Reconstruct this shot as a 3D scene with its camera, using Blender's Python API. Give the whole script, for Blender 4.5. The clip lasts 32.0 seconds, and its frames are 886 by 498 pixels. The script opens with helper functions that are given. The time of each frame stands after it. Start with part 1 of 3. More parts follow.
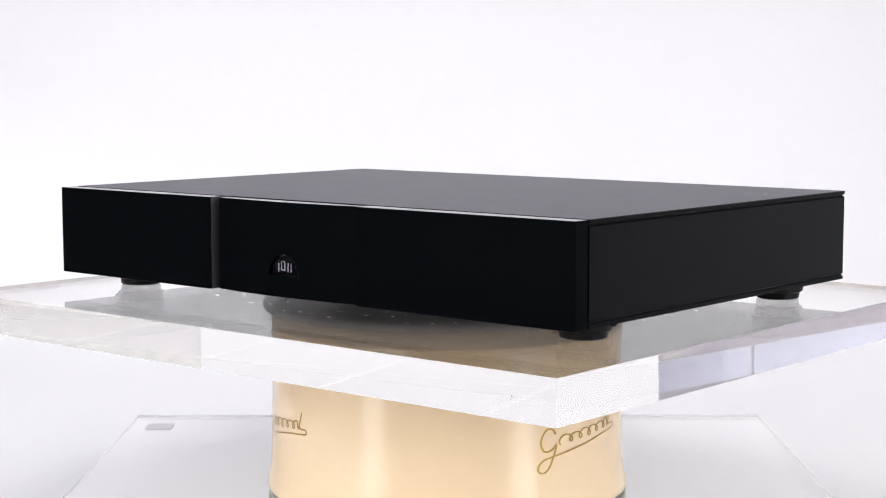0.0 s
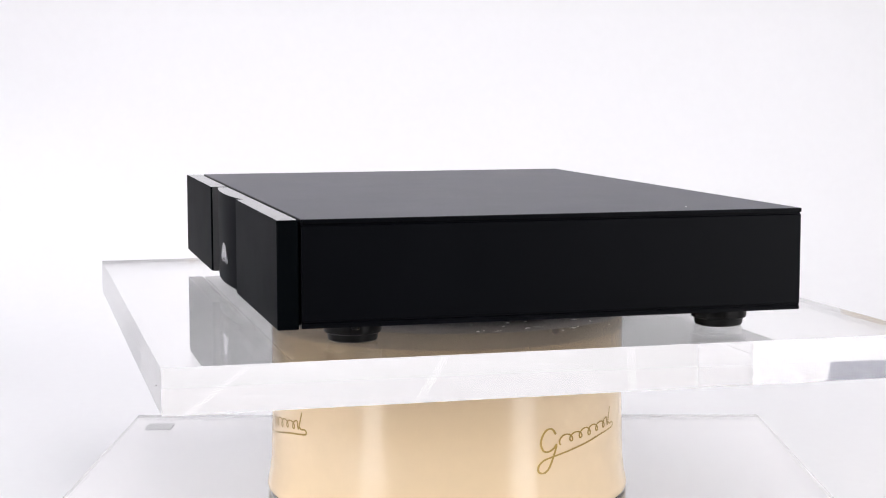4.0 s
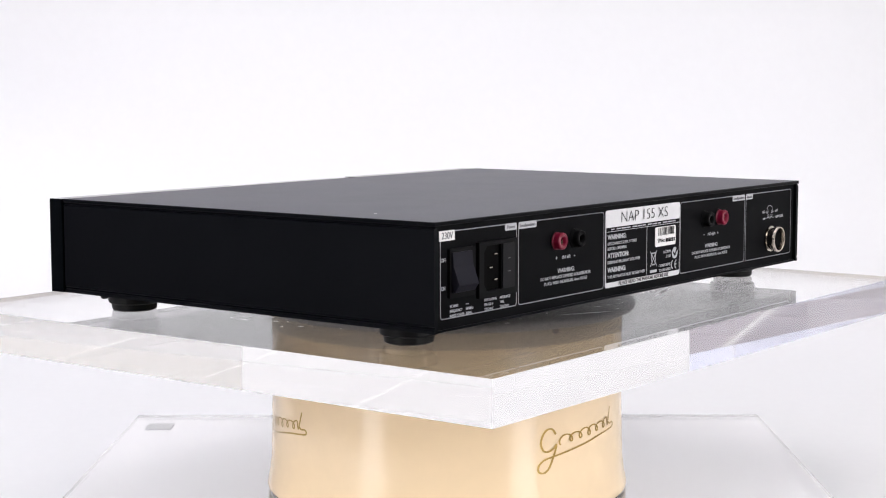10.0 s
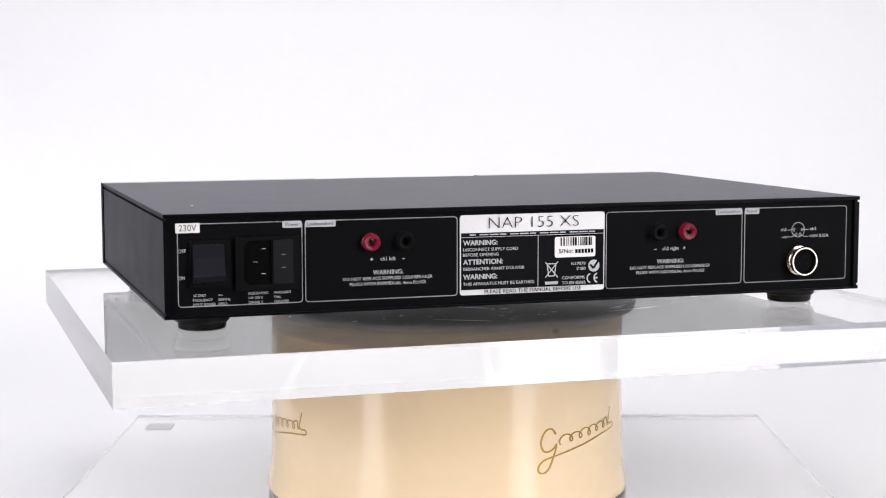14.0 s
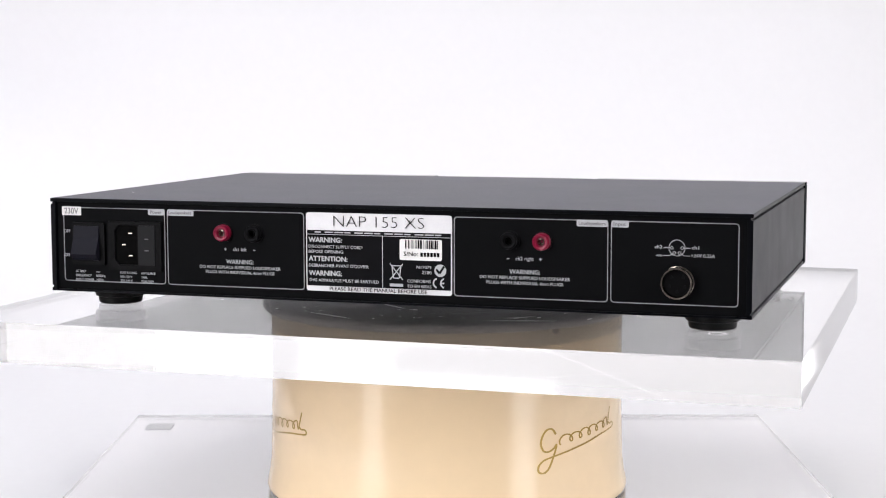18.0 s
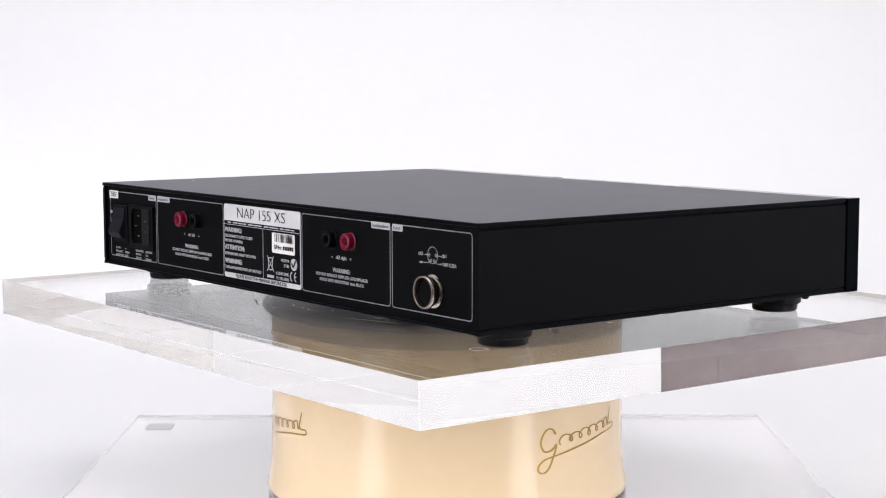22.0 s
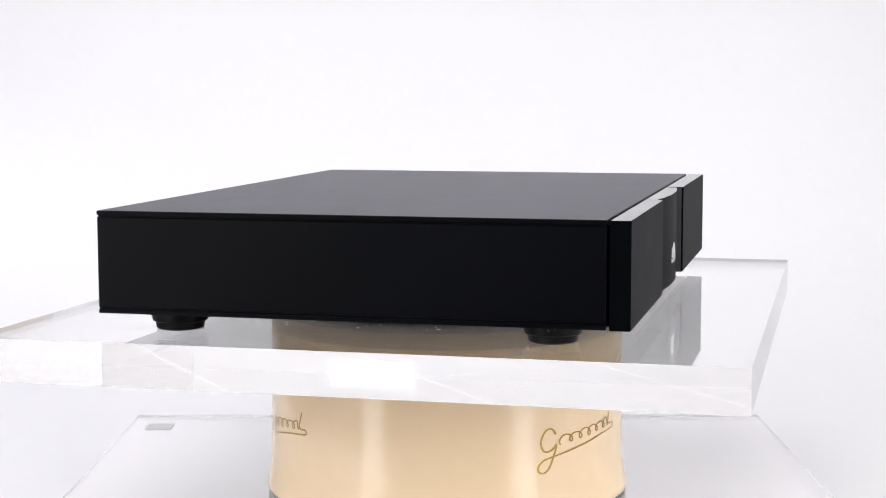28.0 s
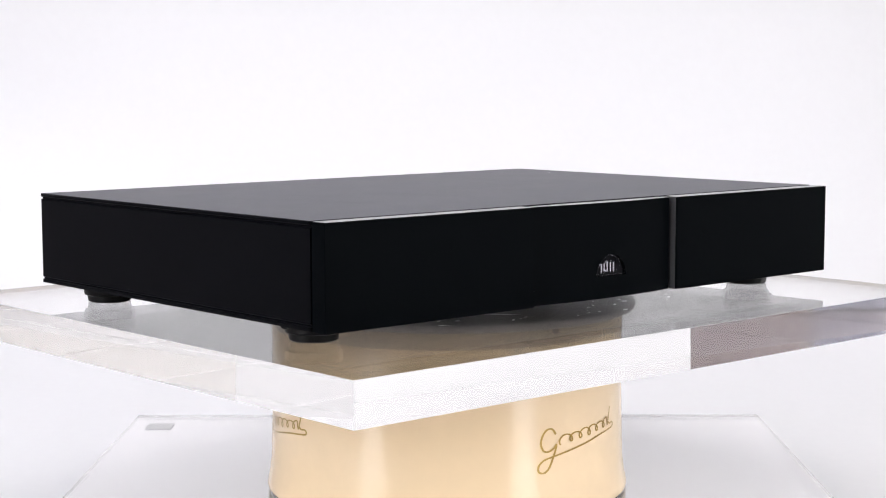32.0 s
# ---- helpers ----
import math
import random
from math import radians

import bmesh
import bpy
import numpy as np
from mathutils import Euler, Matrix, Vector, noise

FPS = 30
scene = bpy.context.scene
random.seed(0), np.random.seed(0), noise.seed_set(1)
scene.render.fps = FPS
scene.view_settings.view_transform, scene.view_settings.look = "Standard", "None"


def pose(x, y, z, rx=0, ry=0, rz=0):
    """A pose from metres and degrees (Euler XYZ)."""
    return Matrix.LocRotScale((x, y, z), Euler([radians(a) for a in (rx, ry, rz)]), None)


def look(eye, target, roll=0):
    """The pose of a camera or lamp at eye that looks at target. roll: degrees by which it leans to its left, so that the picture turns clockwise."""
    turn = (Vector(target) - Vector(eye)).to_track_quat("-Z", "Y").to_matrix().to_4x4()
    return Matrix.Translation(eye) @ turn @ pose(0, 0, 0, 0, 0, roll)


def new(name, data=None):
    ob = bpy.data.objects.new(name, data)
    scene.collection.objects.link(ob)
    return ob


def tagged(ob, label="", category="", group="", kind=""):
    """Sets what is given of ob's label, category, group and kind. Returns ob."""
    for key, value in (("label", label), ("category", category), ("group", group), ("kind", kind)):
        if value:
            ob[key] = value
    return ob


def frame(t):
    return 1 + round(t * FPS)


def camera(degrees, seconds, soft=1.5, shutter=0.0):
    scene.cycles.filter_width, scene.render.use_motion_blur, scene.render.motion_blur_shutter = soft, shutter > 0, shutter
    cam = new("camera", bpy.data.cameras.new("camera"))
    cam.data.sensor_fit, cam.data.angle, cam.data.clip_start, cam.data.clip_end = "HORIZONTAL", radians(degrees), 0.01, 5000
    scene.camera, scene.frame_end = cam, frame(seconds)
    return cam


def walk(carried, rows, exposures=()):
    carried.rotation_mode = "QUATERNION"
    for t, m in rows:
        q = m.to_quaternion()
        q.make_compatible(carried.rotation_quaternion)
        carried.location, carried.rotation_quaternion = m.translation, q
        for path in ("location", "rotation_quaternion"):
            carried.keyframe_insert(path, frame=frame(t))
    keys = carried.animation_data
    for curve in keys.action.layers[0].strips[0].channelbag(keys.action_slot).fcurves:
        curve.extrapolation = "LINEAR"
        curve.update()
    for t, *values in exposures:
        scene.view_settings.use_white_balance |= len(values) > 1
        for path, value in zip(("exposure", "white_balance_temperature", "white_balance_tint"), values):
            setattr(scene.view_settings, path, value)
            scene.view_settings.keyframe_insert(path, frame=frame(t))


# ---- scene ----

# Camera: fixed, one lens
cam = camera(30.238, 32.0, soft=1.1)
TOP = 0.1436                     # height of the turning slab's upper face
THICK = 0.0242                   # its thickness
EYE = Vector((0.0, -1.0905, TOP + 0.1408))
AIM = EYE + Vector((-math.sin(radians(0.2093)) * math.cos(radians(5.88)), math.cos(radians(0.2093)) * math.cos(radians(5.88)), -math.sin(radians(5.88))))
walk(cam, [(0.0, look(EYE, AIM, -0.087)), (32.0, look(EYE, AIM, -0.087))], [(0.0, 0.0, 6500, 10), (32.0, 0.0, 6500, 10)])

# ---- light ----
world = bpy.data.worlds.new("studio_air")
world.use_nodes = True
world.node_tree.nodes["Background"].inputs["Color"].default_value = (0.9, 0.93, 1.0, 1)
world.node_tree.nodes["Background"].inputs["Strength"].default_value = 0.3
scene.world = world
# light passes many times inside the thick clear slab
scene.cycles.max_bounces, scene.cycles.transmission_bounces, scene.cycles.glossy_bounces = 20, 18, 10


def softbox(name, eye, target, sx, sy, watts, colour):
    data = bpy.data.lights.new(name, "AREA")
    data.shape, data.size, data.size_y, data.energy, data.color = "RECTANGLE", sx, sy, watts, colour
    ob = new(name, data)
    ob.matrix_world = look(eye, target)
    return ob


softbox("top_softbox", (0.0, 0.25, 1.75), (0.0, 0.25, 0.0), 1.7, 1.3, 7.6, (0.995, 0.979, 1.002))
softbox("backdrop_softbox", (0.0, -0.55, 1.9), (0.0, 0.95, 0.45), 1.8, 0.6, 5.6, (0.995, 0.979, 1.002))
softbox("left_softbox", (-1.22, -1.28, 0.82), (0.0, 0.0, 0.25), 0.90, 1.2, 23.0, (0.995, 0.979, 1.002))
softbox("right_softbox", (1.40, -1.24, 0.80), (0.0, 0.0, 0.25), 0.62, 1.2, 19.0, (0.995, 0.979, 1.002))
# the dimmer lower panels of the two softboxes
softbox("left_softbox_skirt", (-1.22, -1.18, -0.10), (0.0, -0.1, -0.10), 0.38, 0.58, 2.6, (0.995, 0.979, 1.002))
softbox("right_softbox_skirt", (1.38, -1.24, -0.10), (0.0, -0.1, -0.10), 0.50, 0.58, 3.1, (0.995, 0.979, 1.002))
# fill lamp added inside the window, aimed down to brighten the floor tiles
softbox("window_daylight", (-3.90, -1.40, 1.50), (-3.40, -1.00, -0.40), 2.3, 0.35, 45.0, (0.92, 0.94, 1.0))


# ---- materials ----
def material(name, base, rough=0.5, metal=0.0, grain=0.0, grain_scale=400.0, bump=0.0, bump_scale=600.0, stretch=(1, 1, 1), wear=0.0, coat=0.0, spec=0.5):
    """A painted, plastic or metal surface with grain at two scales and a fine relief."""
    m = bpy.data.materials.new(name)
    m.use_nodes = True
    nt = m.node_tree
    b = nt.nodes["Principled BSDF"]
    b.inputs["Base Color"].default_value = (*base, 1)
    b.inputs["Roughness"].default_value = rough
    b.inputs["Metallic"].default_value = metal
    b.inputs["Coat Weight"].default_value = coat
    b.inputs["Specular IOR Level"].default_value = spec
    co = nt.nodes.new("ShaderNodeTexCoord")
    mp = nt.nodes.new("ShaderNodeMapping")
    mp.inputs["Scale"].default_value = stretch
    nt.links.new(co.outputs["Object"], mp.inputs["Vector"])

    def tex(scale, detail):
        n = nt.nodes.new("ShaderNodeTexNoise")
        n.inputs["Scale"].default_value = scale
        n.inputs["Detail"].default_value = detail
        nt.links.new(mp.outputs["Vector"], n.inputs["Vector"])
        return n
    if grain:
        fine, broad = tex(grain_scale, 4), tex(grain_scale / 40, 3)
        add = nt.nodes.new("ShaderNodeMath")
        add.operation = "ADD"
        nt.links.new(fine.outputs["Fac"], add.inputs[0])
        nt.links.new(broad.outputs["Fac"], add.inputs[1])
        ramp = nt.nodes.new("ShaderNodeMapRange")
        ramp.inputs["From Min"].default_value, ramp.inputs["From Max"].default_value = 0.6, 1.4
        ramp.inputs["To Min"].default_value, ramp.inputs["To Max"].default_value = 1 - grain, 1 + grain
        nt.links.new(add.outputs[0], ramp.inputs["Value"])
        mix = nt.nodes.new("ShaderNodeVectorMath")
        mix.operation = "SCALE"
        mix.inputs[0].default_value = base
        nt.links.new(ramp.outputs["Result"], mix.inputs["Scale"])
        nt.links.new(mix.outputs["Vector"], b.inputs["Base Color"])
    if wear:
        w = tex(grain_scale / 25, 5)
        r2 = nt.nodes.new("ShaderNodeMapRange")
        r2.inputs["From Min"].default_value, r2.inputs["From Max"].default_value = 0.35, 0.7
        r2.inputs["To Min"].default_value, r2.inputs["To Max"].default_value = rough - wear, rough + wear
        nt.links.new(w.outputs["Fac"], r2.inputs["Value"])
        nt.links.new(r2.outputs["Result"], b.inputs["Roughness"])
    if bump:
        h = tex(bump_scale, 3)
        bm_ = nt.nodes.new("ShaderNodeBump")
        bm_.inputs["Strength"].default_value = bump
        bm_.inputs["Distance"].default_value = 0.0004
        nt.links.new(h.outputs["Fac"], bm_.inputs["Height"])
        nt.links.new(bm_.outputs["Normal"], b.inputs["Normal"])
    return m


def clear(name, tint, ior, rough=0.0):
    m = bpy.data.materials.new(name)
    m.use_nodes = True
    b = m.node_tree.nodes["Principled BSDF"]
    b.inputs["Base Color"].default_value = (*tint, 1)
    b.inputs["Transmission Weight"].default_value = 1.0
    b.inputs["IOR"].default_value = ior
    b.inputs["Roughness"].default_value = rough
    return m


PAPER = material("white_paper", (0.86, 0.86, 0.87), 0.9, grain=0.012, grain_scale=90, bump=0.05)
WALL = material("grey_wall_paint", (0.16, 0.155, 0.15), 0.85, grain=0.05, grain_scale=60, bump=0.1)
COOLWALL = material("cool_white_wall_paint", (0.66, 0.68, 0.76), 0.8, grain=0.05, grain_scale=40, bump=0.1)
CREAMBOARD = material("warm_white_board", (0.94, 0.93, 0.90), 0.85, grain=0.03, grain_scale=50)
CEIL = material("ceiling_paint", (0.75, 0.75, 0.75), 0.9, grain=0.03, grain_scale=50)
GROUT = material("pale_grout", (0.92, 0.90, 0.86), 0.8, grain=0.05, grain_scale=60)
TAUPE = material("taupe_wall_paint", (0.78, 0.66, 0.62), 0.8, grain=0.10, grain_scale=30, bump=0.1)
# bluish colour stands in for the window's sheen on the tiles
SHEENTILE = material("blue_sheen_tile", (0.72, 0.73, 0.84), 0.3, grain=0.12, grain_scale=60, wear=0.08)
SKYGLOW = bpy.data.materials.new("daylight")
SKYGLOW.use_nodes = True
SKYGLOW.node_tree.nodes["Principled BSDF"].inputs["Emission Color"].default_value = (0.76, 0.80, 1.0, 1)
SKYGLOW.node_tree.nodes["Principled BSDF"].inputs["Emission Strength"].default_value = 0.6
FLOORTILE = material("pale_brown_stone_tile", (0.57, 0.50, 0.505), 0.14, grain=0.35, grain_scale=60, bump=0.05, bump_scale=40, wear=0.08, spec=0.9)
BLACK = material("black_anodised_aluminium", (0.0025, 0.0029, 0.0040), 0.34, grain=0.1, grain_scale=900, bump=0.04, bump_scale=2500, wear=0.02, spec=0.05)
FASCIA = material("black_satin_fascia", (0.0013, 0.0020, 0.0027), 0.5, grain=0.1, grain_scale=900, bump=0.01, bump_scale=2500, wear=0.01, spec=0.02)
FASCIATOP = material("polished_black_edge", (0.006, 0.006, 0.0075), 0.10, grain=0.1, grain_scale=900, wear=0.02, spec=0.4)
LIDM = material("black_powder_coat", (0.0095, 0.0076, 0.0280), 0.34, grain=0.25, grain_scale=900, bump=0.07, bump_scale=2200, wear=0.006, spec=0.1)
EDGE = material("dark_satin_metal", (0.07, 0.07, 0.074), 0.45, grain=0.15, grain_scale=900)
REARM = material("black_matt_panel", (0.0026, 0.0028, 0.0034), 0.6, grain=0.1, grain_scale=900, bump=0.03, bump_scale=2500, wear=0.02, spec=0.05)
RUBBER = material("black_rubber", (0.004, 0.004, 0.004), 0.4, grain=0.15, grain_scale=700, spec=0.15)
PLASTIC = material("black_gloss_plastic", (0.003, 0.003, 0.0035), 0.5, grain=0.1, grain_scale=500, spec=0.07)
SWITCHM = material("dark_blue_black_plastic", (0.005, 0.005, 0.010), 0.55, grain=0.1, grain_scale=500, spec=0.15)
DRAWER = material("dark_grey_moulded_plastic", (0.006, 0.0062, 0.0072), 0.5, grain=0.15, grain_scale=700, spec=0.15)
DARK = material("socket_dark", (0.0015, 0.0015, 0.0015), 0.7, grain=0.1, spec=0.05)
INSERT = material("dark_grey_insulator", (0.003, 0.003, 0.0035), 0.6, grain=0.1, spec=0.05)
RED = material("red_plastic", (0.17, 0.002, 0.022), 0.3, grain=0.08, grain_scale=600, spec=0.3)
STEEL = material("nickel_plated_metal", (0.52, 0.47, 0.41), 0.17, 1.0, grain=0.06, grain_scale=500, wear=0.05)
INK = material("white_screen_print", (0.52, 0.53, 0.55), 0.6, grain=0.08, grain_scale=1500)
PLATEM = material("silver_white_label", (0.74, 0.74, 0.75), 0.45, 0.15, grain=0.05, grain_scale=900)
GREYINK = material("grey_screen_print", (0.5, 0.51, 0.53), 0.6, grain=0.08, grain_scale=1500)
FAINTINK = material("faint_grey_print", (0.16, 0.16, 0.17), 0.7, grain=0.1, grain_scale=1500)
BLACKINK = material("black_screen_print", (0.006, 0.006, 0.007), 0.7, grain=0.1, grain_scale=1500, spec=0.05)
STICKER = material("white_paper_sticker", (0.88, 0.87, 0.85), 0.55, grain=0.03, grain_scale=900)
CREAM = material("cream_gloss_enamel", (0.92, 0.71, 0.45), 0.15, grain=0.02, grain_scale=120, wear=0.03, coat=0.15, spec=0.5)
GOLD = material("gold_transfer", (0.42, 0.27, 0.07), 0.3, 0.7, grain=0.25, grain_scale=700)
SCREWM = material("dark_brown_metal", (0.16, 0.12, 0.08), 0.5, grain=0.2, grain_scale=700)
GREYMETAL = material("dull_slate_paint", (0.30, 0.285, 0.265), 0.55, grain=0.5, grain_scale=900, wear=0.12)
# the drum's cream, browned to carry the slab's shade in its colour
DRUMSHADE = material("shaded_drum_brown", (0.54, 0.43, 0.30), 0.5, grain=0.3, grain_scale=700, wear=0.1)
FELT = material("grey_felt", (0.16, 0.16, 0.17), 0.95, grain=0.2, grain_scale=900, bump=0.4)
SCRATCH = material("scratched_acrylic", (0.88, 0.88, 0.86), 0.7, grain=0.2, grain_scale=900)
# grey tint stands in for the shadow of slab and pedestal on the plate
SHADEDACRYLIC = clear("shade_tinted_acrylic", (0.955, 0.945, 0.945), 1.491)
ACRYLIC = clear("clear_acrylic", (0.995, 0.997, 0.994), 1.491)
COVER = clear("clear_cover_glass", (0.90, 0.90, 0.93), 1.09)
ARRIS = clear("ground_acrylic_arris", (1.0, 0.995, 0.99), 1.491, 0.45)
ARRIS.node_tree.nodes["Principled BSDF"].inputs["Transmission Weight"].default_value = 0.92
SAWN = clear("flame_polished_acrylic_edge", (0.993, 0.987, 0.968), 1.491, 0.006)
SCUFFED = clear("scuffed_acrylic_underside", (0.99, 0.985, 0.975), 1.491, 0.022)
LOGOGLASS = material("smoked_gloss_lens", (0.002, 0.002, 0.003), 0.3, grain=0.1, spec=0.1)
LOGOMARK = material("satin_silver", (0.62, 0.62, 0.66), 0.25, 0.9, grain=0.08)


# ---- building helpers ----
def finish(name, bm, mat, smooth=False):
    bmesh.ops.recalc_face_normals(bm, faces=bm.faces)
    me = bpy.data.meshes.new(name)
    bm.to_mesh(me)
    bm.free()
    me.materials.append(mat)
    if smooth:
        for p in me.polygons:
            p.use_smooth = True
        me.set_sharp_from_angle(angle=radians(35))
    return me


def part(name, bm, mat, parent=None, label="", smooth=False):
    """One mesh object from a bmesh, under its thing."""
    ob = new(name, finish(name, bm, mat, smooth))
    if parent:
        ob.parent = parent
    return tagged(ob, label)


def box(x0, x1, y0, y1, z0, z1, bevel=0.0, segments=2):
    bm = bmesh.new()
    bmesh.ops.create_cube(bm, size=1, matrix=Matrix.Translation(((x0 + x1) / 2, (y0 + y1) / 2, (z0 + z1) / 2)) @ Matrix.Diagonal((x1 - x0, y1 - y0, z1 - z0, 1)))
    if bevel:
        bmesh.ops.bevel(bm, geom=bm.edges[:], offset=bevel, segments=segments, affect="EDGES", profile=0.5)
    return bm


def turned(profile, segments=48, at=None, caps=True):
    """A solid of revolution about z from (radius, height) pairs, bottom to top."""
    bm = bmesh.new()
    rings = []
    for r, z in profile:
        rings.append([bm.verts.new((r * math.cos(2 * math.pi * i / segments), r * math.sin(2 * math.pi * i / segments), z)) for i in range(segments)])
    for a, b in zip(rings, rings[1:]):
        for i in range(segments):
            j = (i + 1) % segments
            bm.faces.new((a[i], a[j], b[j], b[i]))
    if caps:
        bm.faces.new(rings[0][::-1])
        bm.faces.new(rings[-1])
    if at is not None:
        bm.transform(at)
    return bm


def extruded(outline, y0, y1, bevel=0.0):
    """An outline of (x, z) pairs drawn out along y."""
    bm = bmesh.new()
    a = [bm.verts.new((x, y0, z)) for x, z in outline]
    b = [bm.verts.new((x, y1, z)) for x, z in outline]
    n = len(outline)
    for i in range(n):
        j = (i + 1) % n
        bm.faces.new((a[i], a[j], b[j], b[i]))
    bm.faces.new(a)
    bm.faces.new(b)
    if bevel:
        bmesh.ops.bevel(bm, geom=bm.edges[:], offset=bevel, segments=1, affect="EDGES")
    return bm


def merge(*bms):
    out = bmesh.new()
    for b in bms:
        me = bpy.data.meshes.new("piece")
        b.to_mesh(me)
        b.free()
        out.from_mesh(me)
        bpy.data.meshes.remove(me)
    return out


# ---- the studio ----
FZ = -0.40                       # floor of the room, below the low table


SILL = 1.01                      # underside of the window


def studio():
    # the room: tiled floor, plain walls, a wide window to the west
    slab_floor = tagged(part("floor", box(-4.7, 3.0, -3.9, 2.7, FZ - 0.05, FZ - 0.004), GROUT), "grey-brown glazed tile floor with pale joints", "floor", kind="structure")
    lay, pitch, tile_mesh = radians(36.0), 0.46, None
    ax, bx = Vector((math.cos(lay), math.sin(lay), 0)), Vector((-math.sin(lay), math.cos(lay), 0))
    for i in range(-16, 16):
        for j in range(-16, 16):
            at = ax * (-1.86 + pitch * (i + 0.5)) + bx * (pitch * (j + 0.3))
            if not (-4.15 < at.x < 2.6 and -3.45 < at.y < 2.25):
                continue
            if tile_mesh is None:
                tile_mesh = part("tile", box(-0.219, 0.219, -0.219, 0.219, -0.004, 0.0, 0.001, 1), FLOORTILE, slab_floor).data
                tile = slab_floor.children[0]
            else:
                tile = new("tile", tile_mesh)
                tile.parent = slab_floor
            tile.matrix_world = pose(at.x, at.y, FZ, 0, 0, 36.0)
    tagged(part("ceiling", box(-4.1, 2.5, -3.4, 2.1, 2.3, 2.4), CEIL), "plain white ceiling", "ceiling", kind="structure")
    west = merge(box(-4.1, -4.0, -0.2, 2.1, FZ, 2.3), box(-4.1, -4.0, -3.4, -3.1, FZ, 2.3), box(-4.1, -4.0, -3.1, -0.2, 2.05, 2.3))
    wall = tagged(part("wall_west", west, TAUPE), "taupe wall, tiled beside its window opening", "wall", kind="structure")
    part("joint_bed", box(-4.0, -3.996, -0.19, 1.99, FZ, 1.48), GROUT, wall, "pale joints between the wall tiles")
    wall_mesh = None
    for i in range(5):
        for j in range(4):
            if wall_mesh is None:
                piece = part("tile", box(-0.004, 0.004, -0.213, 0.213, -0.228, 0.228, 0.001, 1), TAUPE, wall)
                wall_mesh = piece.data
            else:
                piece = new("tile", wall_mesh)
                piece.parent = wall
            piece.matrix_world = pose(-3.994, 0.030 + 0.436 * i, FZ + 0.235 + 0.468 * j)
    # unseen wall added so the slab's edge picks up a bluish daylight sheen
    apron = tagged(part("wall_under_window", box(-4.1, -4.004, -3.1, -0.2, FZ, SILL), GROUT), "added tiled wall below the window, coloured as bluish daylight sheen", "wall", kind="structure")
    apron_mesh = None
    for i in range(6):
        for j in range(3):
            at = (-4.0, -2.86 + 0.48 * i, FZ + 0.235 + 0.468 * j)
            if apron_mesh is None:
                first = part("tile", box(-0.004, 0.004, -0.233, 0.233, -0.228, 0.228, 0.001, 1), SHEENTILE, apron)
                apron_mesh = first.data
            else:
                first = new("tile", apron_mesh)
                first.parent = apron
            first.matrix_world = pose(*at)
    win = tagged(new("window_1"), "wide bright window with a white frame", "window", kind="structure")
    frame_bars = ((-3.1, -3.04, SILL, 2.05), (-0.26, -0.2, SILL, 2.05), (-1.68, -1.62, SILL, 2.05), (-3.04, -1.68, 1.99, 2.05), (-1.62, -0.26, 1.99, 2.05), (-3.04, -1.68, SILL, SILL + 0.06), (-1.62, -0.26, SILL, SILL + 0.06))
    part("window_frame", merge(*[box(-4.08, -4.02, *bar) for bar in frame_bars]), PAPER, win)
    for ya, yb in ((-3.04, -1.68), (-1.62, -0.26)):
        pane = part("pane", box(-4.055, -4.049, ya, yb, SILL + 0.06, 1.99), ACRYLIC, win, "clear glass pane")
        pane.visible_shadow = False
    tagged(part("backdrop", box(-4.7, -4.68, -5.0, 1.2, FZ - 0.4, 3.0), SKYGLOW), "pale bluish daylight outside the window", "sky", kind="structure")
    tagged(part("wall_east", box(2.4, 2.5, -3.4, 2.1, FZ - 0.05, 2.3), COOLWALL), "plain cool white wall", "wall", kind="structure")
    tagged(part("wall_north", box(-4.0, 2.4, 2.0, 2.1, FZ - 0.05, 2.3), COOLWALL), "plain cool white wall", "wall", kind="structure")
    tagged(part("wall_south", box(-4.0, 2.4, -3.4, -3.3, FZ - 0.05, 2.3), WALL), "plain grey wall behind the camera", "wall", kind="structure")
    # paper sweep: floor, curve and back in one sheet
    r, yb, n = 0.4, 1.0, 32
    path = [(-0.28 + 0.88 * i / 40, 0.0) for i in range(41)]
    path += [(yb - r + r * math.sin(math.pi / 2 * i / n), r - r * math.cos(math.pi / 2 * i / n)) for i in range(1, n + 1)]
    path += [(yb, r + 0.13 * i) for i in range(1, 11)]
    bm = bmesh.new()
    rows = [[bm.verts.new((-0.64 + 0.15167 * k, y, z)) for k in range(13)] for y, z in path]
    for a, b in zip(rows, rows[1:]):
        for k in range(12):
            bm.faces.new((a[k], a[k + 1], b[k + 1], b[k]))
    tagged(part("backdrop", bm, PAPER, smooth=True), "seamless white paper sweep", "backdrop", kind="structure")
    table = tagged(new("table"), "plain white table under the paper sweep", "table")
    part("tabletop", box(-0.64, 1.18, -0.28, 1.02, -0.034, -0.004, 0.002), PAPER, table)
    for x in (-0.58, 1.1):
        for y in (-0.2, 0.94):
            part("leg", box(x - 0.025, x + 0.025, y - 0.025, y + 0.025, FZ, -0.034, 0.002), PAPER, table)
    # unseen boards added beside the set to brighten what the slab's edges pick up
    tagged(part("reflector_board", box(1.20, 1.215, -0.72, 1.05, FZ, 1.5, 0.002), CREAMBOARD), "large warm white board added to whiten the slab's edges", "reflector")
    cool = tagged(new("reflector_board"), "large cool white board on two posts, added out of view", "reflector")
    part("board", box(-1.22, -1.205, -0.95, 0.76, 0.47, 1.5, 0.002), COOLWALL, cool)
